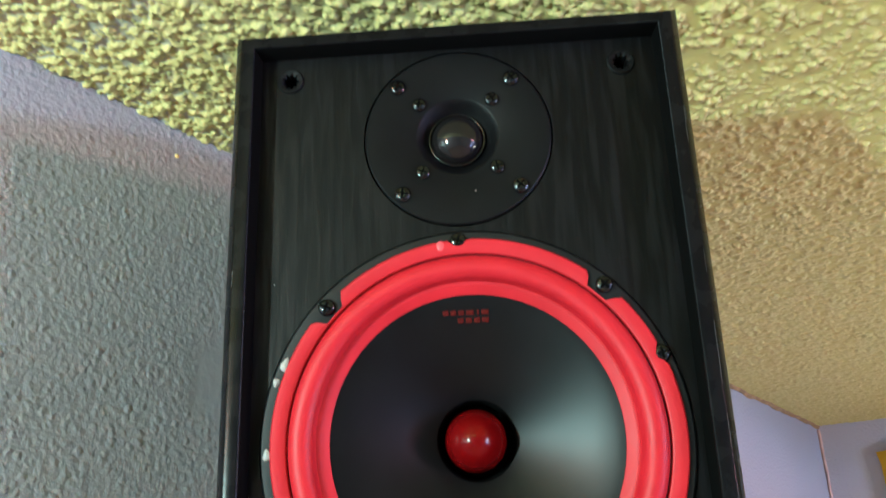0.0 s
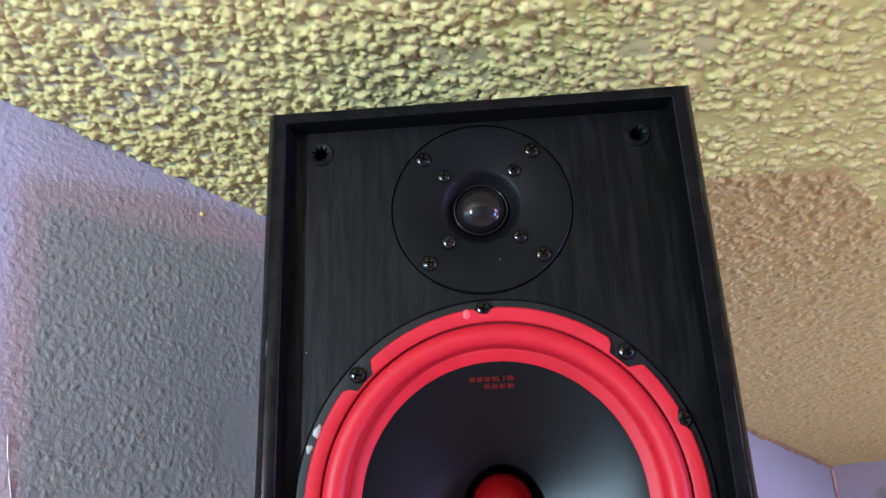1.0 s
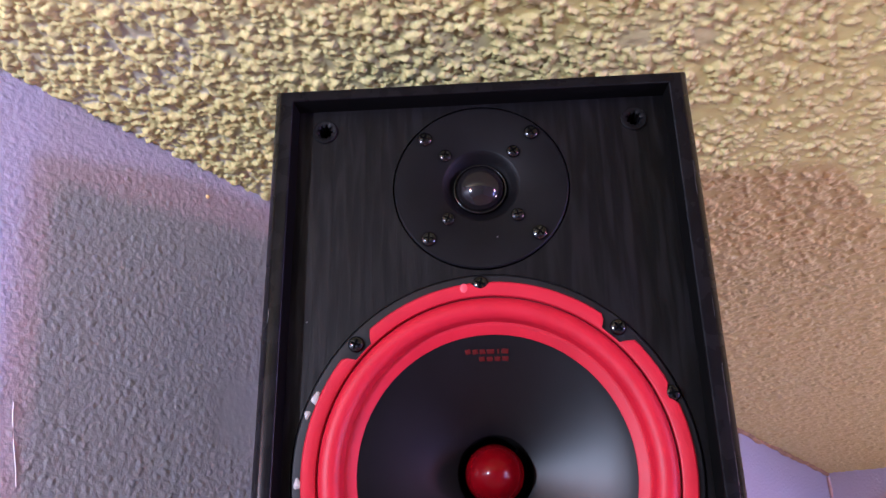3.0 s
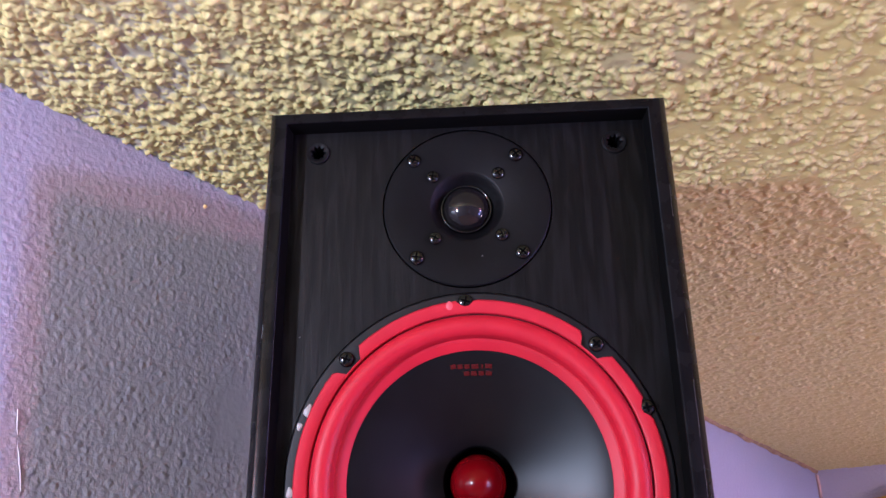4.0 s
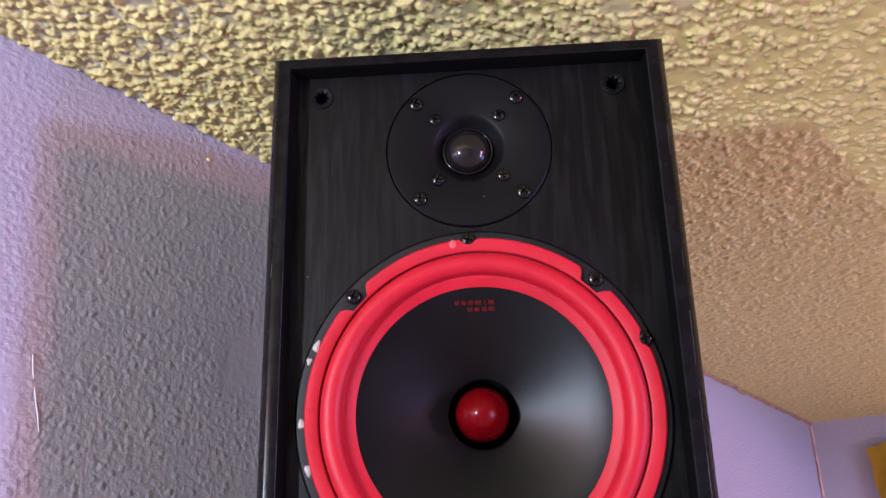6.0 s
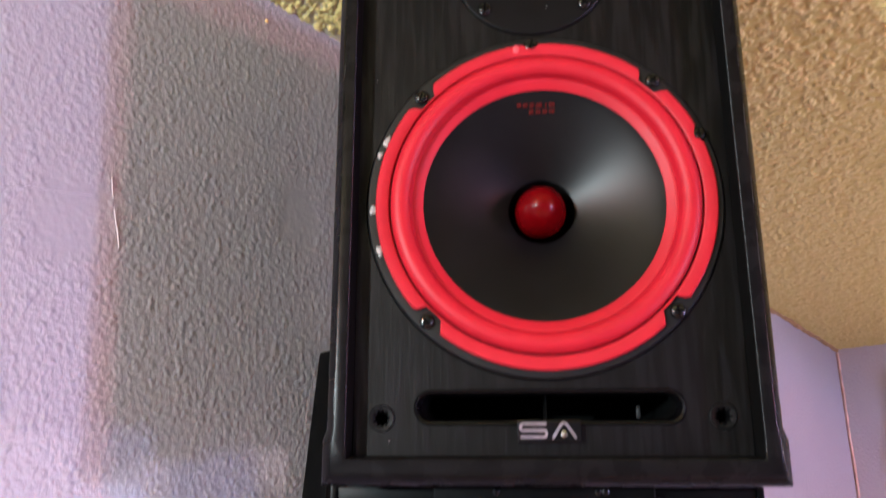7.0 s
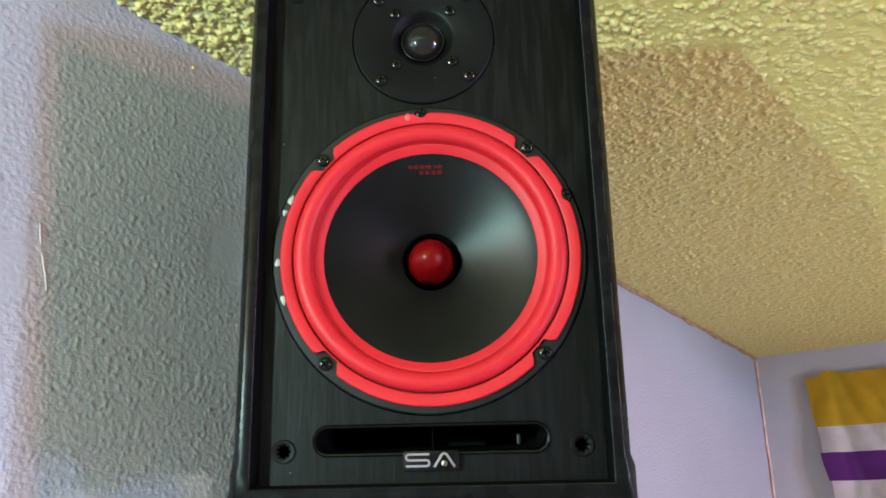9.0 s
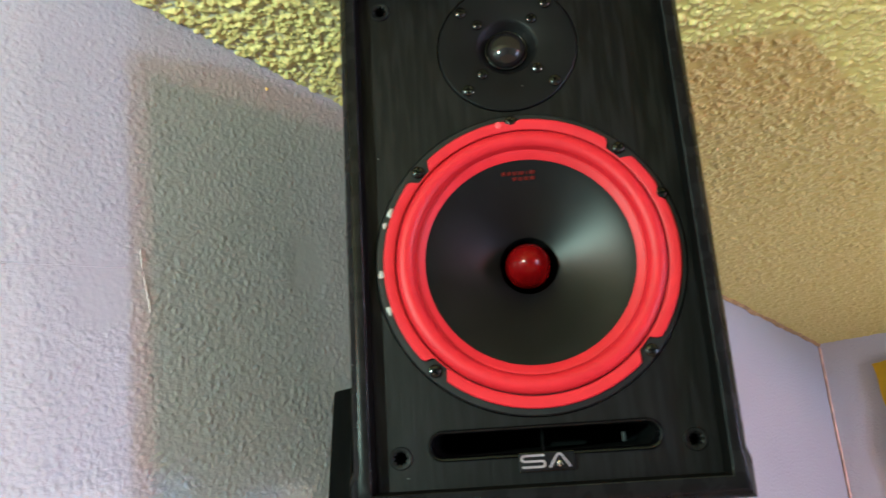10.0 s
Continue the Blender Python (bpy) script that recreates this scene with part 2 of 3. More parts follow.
def setting(name, bm, mats, label, smooth=35):
    return tagged(new(name, mesh_of(name, bm, mats, smooth)), label, kind="structure")


def block(x0, x1, y0, y1, z0, z1, bevel=0.0, bm=None, turn=None, segments=2):
    bm = bm or bmesh.new()
    m = Matrix.Translation(((x0 + x1) / 2, (y0 + y1) / 2, (z0 + z1) / 2)) @ Matrix.Diagonal((x1 - x0, y1 - y0, z1 - z0, 1))
    vs = bmesh.ops.create_cube(bm, size=1, matrix=(turn or Matrix.Identity(4)) @ m)["verts"]
    if bevel:
        es = list({e for v in vs for e in v.link_edges})
        bmesh.ops.bevel(bm, geom=es, offset=bevel, segments=segments, profile=0.6, affect="EDGES", clamp_overlap=True)
    return bm


def lathe(profile, cx=0.0, cz=0.0, seg=96, edge=None, bm=None, mat=0):
    """Turns (radius, depth) pairs about the axis that runs into the box at (cx, cz). edge(radius, angle): a radius that varies round the turn."""
    bm = bm or bmesh.new()
    rings = []
    for r, y in profile:
        if r < 1e-6:
            rings.append([bm.verts.new((cx, y, cz))])
            continue
        ring = []
        for k in range(seg):
            a = 2 * math.pi * k / seg
            q = edge(r, a) if edge else r
            ring.append(bm.verts.new((cx + q * math.cos(a), y, cz + q * math.sin(a))))
        rings.append(ring)
    for a, b in zip(rings, rings[1:]):
        for k in range(seg):
            j = (k + 1) % seg
            if len(a) == 1:
                f = bm.faces.new((a[0], b[k], b[j]))
            elif len(b) == 1:
                f = bm.faces.new((a[k], a[j], b[0]))
            else:
                f = bm.faces.new((a[k], a[j], b[j], b[k]))
            f.material_index = mat
    return bm


def arc(cr, cy, r, a0, a1, n):
    """Profile points on an arc round (cr, cy), angles in degrees from the outward radius towards the viewer."""
    return [(cr + r * math.cos(radians(a0 + (a1 - a0) * k / n)), cy - r * math.sin(radians(a0 + (a1 - a0) * k / n))) for k in range(n + 1)]


def stadium(hw, hh, n=14):
    pts = []
    for side, a0 in ((1, -90), (-1, 90)):
        for k in range(n + 1):
            a = radians(a0 + 180 * k / n)
            pts.append((side * (hw - hh) + hh * math.cos(a), hh * math.sin(a)))
    return pts


def sweep(bm, loops, mat=0):
    """Joins closed loops of points one after the other."""
    made = [[bm.verts.new(p) for p in loop] for loop in loops]
    for a, b in zip(made, made[1:]):
        for k in range(len(a)):
            j = (k + 1) % len(a)
            bm.faces.new((a[k], a[j], b[j], b[k])).material_index = mat
    return made


def rope(bm, pts, r, sides=6):
    """A thin rod through points."""
    pts = [Vector(p) for p in pts]
    loops = []
    for k, p in enumerate(pts):
        d = (pts[min(k + 1, len(pts) - 1)] - pts[max(k - 1, 0)]).normalized()
        u = d.orthogonal().normalized()
        w = d.cross(u)
        loops.append([p + r * (math.cos(2 * math.pi * s / sides) * u + math.sin(2 * math.pi * s / sides) * w) for s in range(sides)])
    made = sweep(bm, loops)
    bm.faces.new(made[0])
    bm.faces.new(made[-1])
    return bm


# ---- the room ----
EAST, SOUTH = 3.3, -2.7
ROOM_TOP = CEIL + 0.006
setting("floor", block(WALL_X - 0.1, EAST + 0.1, SOUTH - 0.1, FAR_Y + 0.5, -0.1, 0), MAT_FLOOR, "plain brown floor of the room")
setting("wall_west", block(WALL_X - 0.12, WALL_X, SOUTH - 0.1, FAR_Y + 0.12, 0, ROOM_TOP), MAT_WALL, "lavender painted wall with orange-peel texture")
FARTURN = Matrix.Translation((WALL_X, FAR_Y, 0)) @ Matrix.Rotation(radians(4.0), 4, "Z") @ Matrix.Translation((-WALL_X, -FAR_Y, 0))
setting("wall_north", block(WALL_X + 0.001, EAST + 0.1, FAR_Y, FAR_Y + 0.12, 0, ROOM_TOP, turn=FARTURN), MAT_FAR, "grey-lavender painted end wall")
setting("wall_east", block(EAST, EAST + 0.12, SOUTH - 0.1, FAR_Y + 0.4, 0, ROOM_TOP), MAT_WALL_PLAIN, "plain pale painted wall")
setting("wall_south", block(WALL_X, EAST, SOUTH - 0.12, SOUTH, 0, ROOM_TOP), MAT_WALL_PLAIN, "plain pale painted wall")


def lump_sheet(x0, x1, y0, y1, rng):
    """Lumpy sprayed plaster below the ceiling plane: clusters of small rough crumbs, crowded by the wall and sparser away from it."""
    step = 0.001
    nx, ny = int(round((x1 - x0) / step)) + 1, int(round((y1 - y0) / step)) + 1
    freq = np.hypot(np.fft.fftfreq(nx, step)[:, None], np.fft.rfftfreq(ny, step)[None, :])

    def waves(size, wide):
        """Random waves of about that size in metres, with unit spread."""
        f = np.fft.rfft2(rng.normal(size=(nx, ny))) * np.exp(-(np.log(np.maximum(freq, 1) * size) / wide) ** 2)
        w = np.fft.irfft2(f, s=(nx, ny))
        return w / w.std()

    # crumbs: a centre, two half widths, a turn and a height each
    count = int(40000 * (x1 - x0) * (y1 - y0))
    cx, cy = rng.uniform(x0, x1, count), rng.uniform(y0, y1, count)
    crowd = waves(0.05, 0.6)[((cx - x0) / step).astype(int), ((cy - y0) / step).astype(int)]
    kept = rng.uniform(size=count) < np.clip(0.90 - 1.75 * np.clip(cx + 0.08, 0, 0.27) + 0.12 * crowd, 0.2, 1)
    cx, cy = cx[kept], cy[kept]
    near, size = rng.integers(2, 6, len(cx)), rng.lognormal(0, 0.30, len(cx))
    cx, cy, size = np.repeat(cx, near), np.repeat(cy, near), np.repeat(size, near)
    n = len(cx)
    cx, cy = cx + rng.normal(0, 0.0026, n) * size, cy + rng.normal(0, 0.0026, n) * size
    a = np.clip(rng.lognormal(math.log(0.0017), 0.36, n) * size, 0.0009, 0.0045)
    b = a * rng.uniform(0.6, 1.0, n)
    turn = rng.uniform(0, math.pi, n)
    tall = 0.5 * (a + b) * rng.uniform(0.55, 1.15, n) * (1.15 - 1.1 * np.clip(cx + 0.05, 0, 0.26)) * (1 - 0.60 * np.clip((cy - 0.15) / 0.5, 0, 1))
    bend_x, bend_y = 0.0006 * waves(0.0045, 0.5), 0.0006 * waves(0.0045, 0.5)
    reach = np.arange(-5, 6)
    h = np.zeros((nx, ny))
    for some in np.array_split(np.arange(n), 12):
        mx, my, ma, mb, mt, mh = (q[some][:, None, None] for q in (cx, cy, a, b, turn, tall))
        px = np.round((mx - x0) / step).astype(int) + reach[None, :, None]
        py = np.round((my - y0) / step).astype(int) + reach[None, None, :]
        px, py = np.broadcast_arrays(np.clip(px, 0, nx - 1), np.clip(py, 0, ny - 1))
        dx = x0 + px * step - mx + bend_x[px, py]
        dy = y0 + py * step - my + bend_y[px, py]
        d2 = ((dx * np.cos(mt) + dy * np.sin(mt)) / ma) ** 2 + ((dy * np.cos(mt) - dx * np.sin(mt)) / mb) ** 2
        crumb = mh * np.clip(1 - d2, 0, 1) ** 0.45
        np.maximum.at(h, (px.ravel(), py.ravel()), crumb.ravel())
    rise = np.clip(h / 0.0008, 0, 1)
    h = h + 0.00016 * waves(0.0034, 0.5) * (0.4 + rise) + 0.00025 * waves(0.02, 0.5)
    # the mesh follows it finely close by and more coarsely towards the end wall
    gx = np.linspace(x0, x1, int((x1 - x0) / 0.00115))
    ys, y = [], y0
    while y < y1:
        ys.append(y)
        y += 0.00115 + 0.0022 * min(1.0, max(0.0, (y - 0.45) / 0.9))
    gy = np.array(ys + [y1])

    def sample(field):
        u, v = (gx - x0) / step, (gy - y0) / step
        i, j = np.minimum(u.astype(int), nx - 2), np.minimum(v.astype(int), ny - 2)
        fu, fv = (u - i)[:, None], (v - j)[None, :]
        g = lambda k, m: field[(i + k)[:, None], (j + m)[None, :]]
        return (1 - fu) * ((1 - fv) * g(0, 0) + fv * g(0, 1)) + fu * ((1 - fv) * g(1, 0) + fv * g(1, 1))

    xs, ys = np.meshgrid(gx, gy, indexing="ij")
    verts = np.stack([xs, ys, CEIL - sample(h)], -1).reshape(-1, 3)
    i, j = np.meshgrid(np.arange(len(gx) - 1), np.arange(len(gy) - 1), indexing="ij")
    k = (i * len(gy) + j).ravel()
    faces = np.stack([k, k + 1, k + len(gy) + 1, k + len(gy)], -1)
    return verts, faces, sample(rise).ravel()


def build_ceiling():
    verts, faces, rise = lump_sheet(WALL_X, 0.52, -0.42, FAR_Y + 0.07, np.random.default_rng(7))
    base = len(verts)
    corners = ((WALL_X - 0.12, SOUTH - 0.12), (EAST + 0.12, SOUTH - 0.12), (EAST + 0.12, FAR_Y + 0.5), (WALL_X - 0.12, FAR_Y + 0.5))
    slab = [(x, y, z) for x, y in corners for z in (CEIL + 0.003, CEIL + 0.1)]
    verts, rise = np.concatenate([verts, np.array(slab)]), np.concatenate([rise, np.full(8, 0.5)])
    faces = np.concatenate([faces, np.array([(0, 6, 4, 2), (1, 3, 5, 7), (0, 2, 3, 1), (2, 4, 5, 3), (4, 6, 7, 5), (6, 0, 1, 7)]) + base])
    me = bpy.data.meshes.new("ceiling")
    me.vertices.add(len(verts))
    me.vertices.foreach_set("co", verts.ravel().astype(np.float32))
    me.loops.add(faces.size)
    me.loops.foreach_set("vertex_index", faces.ravel().astype(np.int32))
    me.polygons.add(len(faces))
    me.polygons.foreach_set("loop_start", np.arange(0, faces.size, 4, dtype=np.int32))
    me.update(calc_edges=True)
    me.attributes.new("lump", "FLOAT", "POINT").data.foreach_set("value", rise.astype(np.float32))
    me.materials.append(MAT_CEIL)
    return tagged(new("ceiling", me), "yellow painted popcorn ceiling with lumpy sprayed texture", kind="structure")


build_ceiling()


def wobbly(p0, p1, n, amount, rng):
    p0, p1 = Vector(p0), Vector(p1)
    return [p0.lerp(p1, k / n) + Vector([rng.uniform(-amount, amount) for _ in range(3)]) for k in range(n + 1)]


rng = random.Random(3)
setting("trim_corner", rope(bmesh.new(), wobbly((WALL_X + 0.003, FAR_Y - 0.002, CEIL - 0.01), (WALL_X + 0.003, FAR_Y - 0.002, 0.9), 60, 0.0010, rng), 0.0038), MAT_CAULK, "old reddish-brown caulk bead in the wall corner")
setting("trim_top", rope(bmesh.new(), wobbly((WALL_X + 0.001, 0.45, CEIL - 0.001), (WALL_X + 0.001, FAR_Y, CEIL - 0.001), 60, 0.0024, rng), 0.006), MAT_EDGE, "ragged brown paint edge along the ceiling")
setting("paint_edge", rope(bmesh.new(), wobbly((WALL_X, -0.131, 2.203 - 0.056 + 0.01), (WALL_X, -0.113, 2.203 - 0.1), 9, 0.0006, rng), 0.0006), MAT_CRACK, "thin raised edge of a wall patch")
setting("wall_seam", rope(bmesh.new(), wobbly((WALL_X - 0.0002, -0.30, 2.101), (WALL_X - 0.0002, -0.142, 2.137), 14, 0.0004, rng), 0.0006), MAT_WALL, "faint raised joint line in the painted wall")
fleck = lathe([(0.0, -0.0016), (0.0010, -0.0014), (0.0018, -0.0006), (0.0024, 0.001)], seg=9)
fleck.transform(Matrix.Translation((WALL_X, -0.027, 2.203 + 0.17)) @ Matrix.Rotation(radians(90), 4, "Z"))
setting("paint_fleck", fleck, MAT_FLECK, "small yellow paint fleck stuck on the wall")


# ---- the striped flag on the end wall ----
def build_flag():
    flag = thing("striped_flag", FARTURN @ Matrix.Translation((-0.218, FAR_Y - 0.012, CEIL - 0.07)), "yellow, white and purple striped cloth flag pinned to the wall", "flag")
    bands = [(0.0, 0.113, "yellow"), (0.113, 0.170, "white"), (0.170, 0.231, "purple"), (0.231, 0.280, "white"), (0.280, 0.395, "yellow"), (0.395, 0.5, "white")]
    mats = {"yellow": cloth("yellow_cloth", (0.66, 0.42, 0.02)), "white": cloth("white_cloth", (0.72, 0.66, 0.66)), "purple": cloth("purple_cloth", (0.13, 0.02, 0.22))}
    width, nu = 0.42, 70
    for top, low, hue in bands:
        bm = bmesh.new()
        rows = []
        nv = max(3, int((low - top) / 0.012))
        for k in range(nv + 1):
            d = top + (low - top) * k / nv
            row = []
            for j in range(nu + 1):
                u = j / nu * width
                fan = abs(u - 0.055) / (0.05 + d)
                fold = 0.006 * math.sin(9 * fan) * min(1, d * 8) + 0.003 * math.sin(40 * u + 8 * d)
                peak = 0.012 * math.exp(-((u - 0.055) / 0.02) ** 2) * max(0, 1 - d / 0.03)
                row.append(bm.verts.new((u + 0.014 + 0.10 * d - (0.004 if hue == "purple" else 0) + 0.002 * math.sin(60 * d), -abs(fold), -d + peak + (0.006 * math.sin(9 * u) if d < 0.01 else 0))))
            rows.append(row)
        for a, b in zip(rows, rows[1:]):
            for j in range(nu):
                bm.faces.new((a[j], a[j + 1], b[j + 1], b[j]))
        back = bmesh.ops.solidify(bm, geom=bm.faces[:], thickness=0.0012)
        part("stripe", bm, mats[hue], flag, hue + " cloth stripe")


build_flag()

# ---- the loudspeaker ----
HW, TOP, LOW = 0.1244, 0.1238, -0.2674
speaker = thing("loudspeaker", HANG, "black wood-grain bookshelf loudspeaker with a red-ringed woofer, grille removed", "loudspeaker")


def frame_loop(inset, y):
    """A turn round the front; the rail is slimmer along the top and heavier along the foot, whose outer edge flares a little."""
    x, t, b = HW - inset, TOP - 0.82 * inset, LOW + 1.16 * inset
    out = 0.0024 * max(0.0, 1 - inset / 0.011)
    low = x + 0.0012
    return [(-low - out, y, b), (low + out, y, b), (low + out, y, LOW + 0.024), (low, y, LOW + 0.031), (x, y, t), (-x, y, t), (-low, y, LOW + 0.031), (-low - out, y, LOW + 0.024)]


def build_cabinet():
    bm = bmesh.new()
    profile = [(0.003, 0.24), (0, 0.237), (0, -0.0045), (0.0003, -0.0066), (0.0012, -0.0086), (0.0030, -0.0112), (0.0046, -0.0132), (0.0054, -0.0139),
               (0.0062, -0.0142), (0.0118, -0.0142), (0.0124, -0.0139), (0.0127, -0.0131), (0.0138, 0.006)]
    loops = sweep(bm, [frame_loop(inset, y) for inset, y in profile])
    bm.faces.new(loops[0])
    # the moulding's inner wall is coloured darker than its face
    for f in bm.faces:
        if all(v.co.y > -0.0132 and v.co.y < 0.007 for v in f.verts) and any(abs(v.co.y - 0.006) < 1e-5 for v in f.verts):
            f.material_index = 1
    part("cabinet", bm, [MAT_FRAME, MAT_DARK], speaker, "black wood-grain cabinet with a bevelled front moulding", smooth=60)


WX, WZ = 0.0016, -0.1032      # woofer axis
TX, TZ = -0.0006, 0.0588         # tweeter axis
PZ = -0.2250                # port
INSERTS = [(-0.0944, 0.0986), (0.0922, 0.0978), (-0.0951, -0.2310), (0.0964, -0.2303)]


def build_baffle():
    bm = bmesh.new()
    x, t, b = HW - 0.0128, TOP - 0.0104, LOW + 0.0148
    loops = [[(-x, b), (x, b), (x, t), (-x, t)]]
    for cx, cz, r, n in [(WX - 0.0008, WZ, 0.1074, 96), (TX, TZ, 0.0522, 72)] + [(a, c, 0.0045, 20) for a, c in INSERTS]:
        loops.append([(cx + r * math.cos(2 * math.pi * k / n), cz + r * math.sin(2 * math.pi * k / n)) for k in range(n)])
    loops.append([(a, PZ + c) for a, c in stadium(0.0750, 0.0085)])
    edges = []
    for loop in loops:
        vs = [bm.verts.new((a, 0.0, c)) for a, c in loop]
        edges += [bm.edges.new((vs[k], vs[(k + 1) % len(vs)])) for k in range(len(vs))]
    bmesh.ops.triangle_fill(bm, use_beauty=True, use_dissolve=False, edges=edges)
    ext = bmesh.ops.extrude_face_region(bm, geom=bm.faces[:])
    bmesh.ops.translate(bm, vec=(0, 0.012, 0), verts=[v for v in ext["geom"] if isinstance(v, bmesh.types.BMVert)])
    part("baffle", bm, MAT_ASH, speaker, "recessed black wood-grain front panel", smooth=30)


def screw_mesh(r):
    """A pan-head cross screw that faces the viewer."""
    bm = lathe([(r, 0.0), (r, -0.25 * r)] + [(r * math.cos(radians(a)), -0.25 * r - 0.42 * r * math.sin(radians(a))) for a in (18, 38, 58, 76)] + [(0, -0.68 * r)], seg=18)
    lathe([(0.45 * r, -0.655 * r), (0.0, -0.66 * r)], seg=10, bm=bm)
    # no cut slot: two dark bars on the head give its shade by colour
    for turn in (0, 90):
        n0 = len(bm.faces)
        block(-0.62 * r, 0.62 * r, -0.72 * r, -0.60 * r, -0.11 * r, 0.11 * r, bm=bm, turn=Matrix.Rotation(radians(turn), 4, "Y"))
        bm.faces.ensure_lookup_table()
        for f in bm.faces[n0:]:
            f.material_index = 1
    return mesh_of("screw", bm, [MAT_SCREW, MAT_SLOT_SHADE])


SCREW_BIG, SCREW_SMALL = screw_mesh(0.0045), screw_mesh(0.0040)


def screw(mesh, x, y, z, turn, parent):
    ob = new("screw", mesh)
    ob.parent = parent
    ob.matrix_basis = pose(x, y, z, 0, turn, 0)
    return ob


WOOFER_SCREWS = [92.6, 47, 22, 137, 226, 317]


def gasket_edge(r, a):
    """The red gasket steps inwards round each screw."""
    if r < 0.097:
        return r
    q = r
    for s in WOOFER_SCREWS:
        d = abs((math.degrees(a) - s + 180) % 360 - 180)
        wide, floor_r = (2.9, 0.0978) if s in (92.6, 22) else (5.6, 0.0946)
        q = min(q, r - (r - floor_r) * min(1.0, max(0.0, (wide - d) / 1.9)))
    return q


CONE_R, CONE_RUN = 0.0735, 0.0526


def cone_depth(k):
    """How deep the cone lies at the fraction k of the way from its rim to its throat."""
    return 0.0016 + 0.0225 * k ** 1.15


def build_woofer():
    ring = part("woofer_frame", lathe([(0.1067, 0.001), (0.1065, -0.0018), (0.1055, -0.0026), (0.0925, -0.0028), (0.0890, -0.0015), (0.0880, 0.004)], WX - 0.0008, WZ, 128), MAT_RING, speaker, "black stamped steel woofer ring")
    part("gasket", lathe([(0.1018, -0.0027), (0.1015, -0.0050), (0.1007, -0.0056), (0.0945, -0.0056), (0.0937, -0.0051), (0.0933, -0.0040)], WX, WZ, 256, gasket_edge), MAT_RED, ring, "flat red rubber gasket")
    roll = [(0.0935, -0.0030), (0.0930, -0.0022), (0.0926, -0.0030)] + [(r, -0.0040 + (y + 0.0040) * 0.92) for r, y in arc(0.0862, -0.0040, 0.0063, 8, 165, 20)] + \
           [(0.0798, -0.0024), (0.0793, -0.0016), (0.0786, -0.0016), (0.0772, -0.0009), (0.0748, 0.0004), (0.0732, 0.0014), (0.0727, 0.0026)]
    part("surround", lathe(roll, WX, WZ, 128), MAT_RED, ring, "red rubber half-roll surround")
    part("cone", lathe([(CONE_R - CONE_RUN * k / 20, cone_depth(k / 20)) for k in range(21)], WX, WZ, 128), MAT_CONE, ring, "matt black woofer cone")
    part("throat", lathe([(0.0212, 0.0238), (0.0205, 0.0262), (0.0200, 0.06), (0.0, 0.06)], WX, WZ, 64), MAT_DARK, ring)
    plug = [(0.0161 * math.cos(radians(a)), 0.0265 - 0.0250 * math.sin(radians(a))) for a in range(-50, 90, 6)] + [(0, 0.0015)]
    part("plug_stem", lathe([(0.0100, 0.059), (0.0095, 0.040)], WX, WZ, 32), MAT_DARK, ring)
    part("phase_plug", lathe(plug, WX - 0.0006, WZ, 64), MAT_CAP, ring, "glossy red ball-shaped phase plug")
    for k, a in enumerate(WOOFER_SCREWS):
        screw(SCREW_BIG, WX + 0.1010 * math.cos(radians(a)), -0.0028, WZ + 0.1010 * math.sin(radians(a)), 17 + 31 * k, ring)
    for x, z, w, tall in ((-0.0937, -0.0629, 0.0022, 0.0038), (-0.0980, -0.0715, 0.0018, 0.0024), (-0.1018, -0.1069, 0.0023, 0.0030), (-0.0974, -0.1325, 0.0020, 0.0036)):
        bm = lathe([(1, 0.0), (0.9, -0.0006), (0.55, -0.0010), (0, -0.0011)], seg=12, edge=lambda r, a: r * (1 + 0.18 * math.sin(3 * a + x * 900)))
        bm.transform(Matrix.Translation((x, -0.0026, z)) @ Matrix.Rotation(math.atan2(z - WZ, -x) * 0.8, 4, "Y") @ Matrix.Diagonal((w, 1, tall, 1)))
        part("glue_dab", bm, MAT_GLUE, ring, "pale dried glue dab")
    # a small paler pink spot near the top of the gasket
    bm = lathe([(1, 0.0), (0.7, -0.0002), (0, -0.0003)], seg=14)
    bm.transform(Matrix.Translation((-0.0122, -0.0056, WZ + 0.0982)) @ Matrix.Diagonal((0.0020, 1, 0.0027, 1)))
    part("pale_spot", bm, MAT_PALE_SPOT, ring, "pale spot on the red gasket")
    # two lines of dull red print on the cone, as bars
    marks = [(-0.0128, 0.0642, 0.0034), (-0.0088, 0.0642, 0.0034), (-0.0048, 0.0642, 0.0034), (-0.0003, 0.0642, 0.0044), (0.0040, 0.0642, 0.0014), (0.0076, 0.0642, 0.0042),
             (-0.0052, 0.0604, 0.0036), (-0.0010, 0.0604, 0.0036), (0.0033, 0.0604, 0.0036), (0.0076, 0.0604, 0.0040)]
    for dx, dz, w in marks:
        r = math.hypot(dx, dz)
        k = (CONE_R - r) / CONE_RUN
        y = cone_depth(k)
        slope = math.atan2(cone_depth(k + 0.02) - cone_depth(k - 0.02), 0.04 * CONE_RUN)
        a = math.atan2(dz, dx) - math.pi / 2
        bm = block(-w / 2 + 0.0002, w / 2 - 0.0002, -0.0002, 0.0002, -0.0013, 0.0013, 0.0001)
        bm.transform(Matrix.Translation((WX + dx, y - 0.0004, WZ + dz)) @ Matrix.Rotation(-a, 4, "Y") @ Matrix.Rotation(slope, 4, "X"))
        part("print_bar", bm, MAT_LOGO, ring, "dull red printed mark")


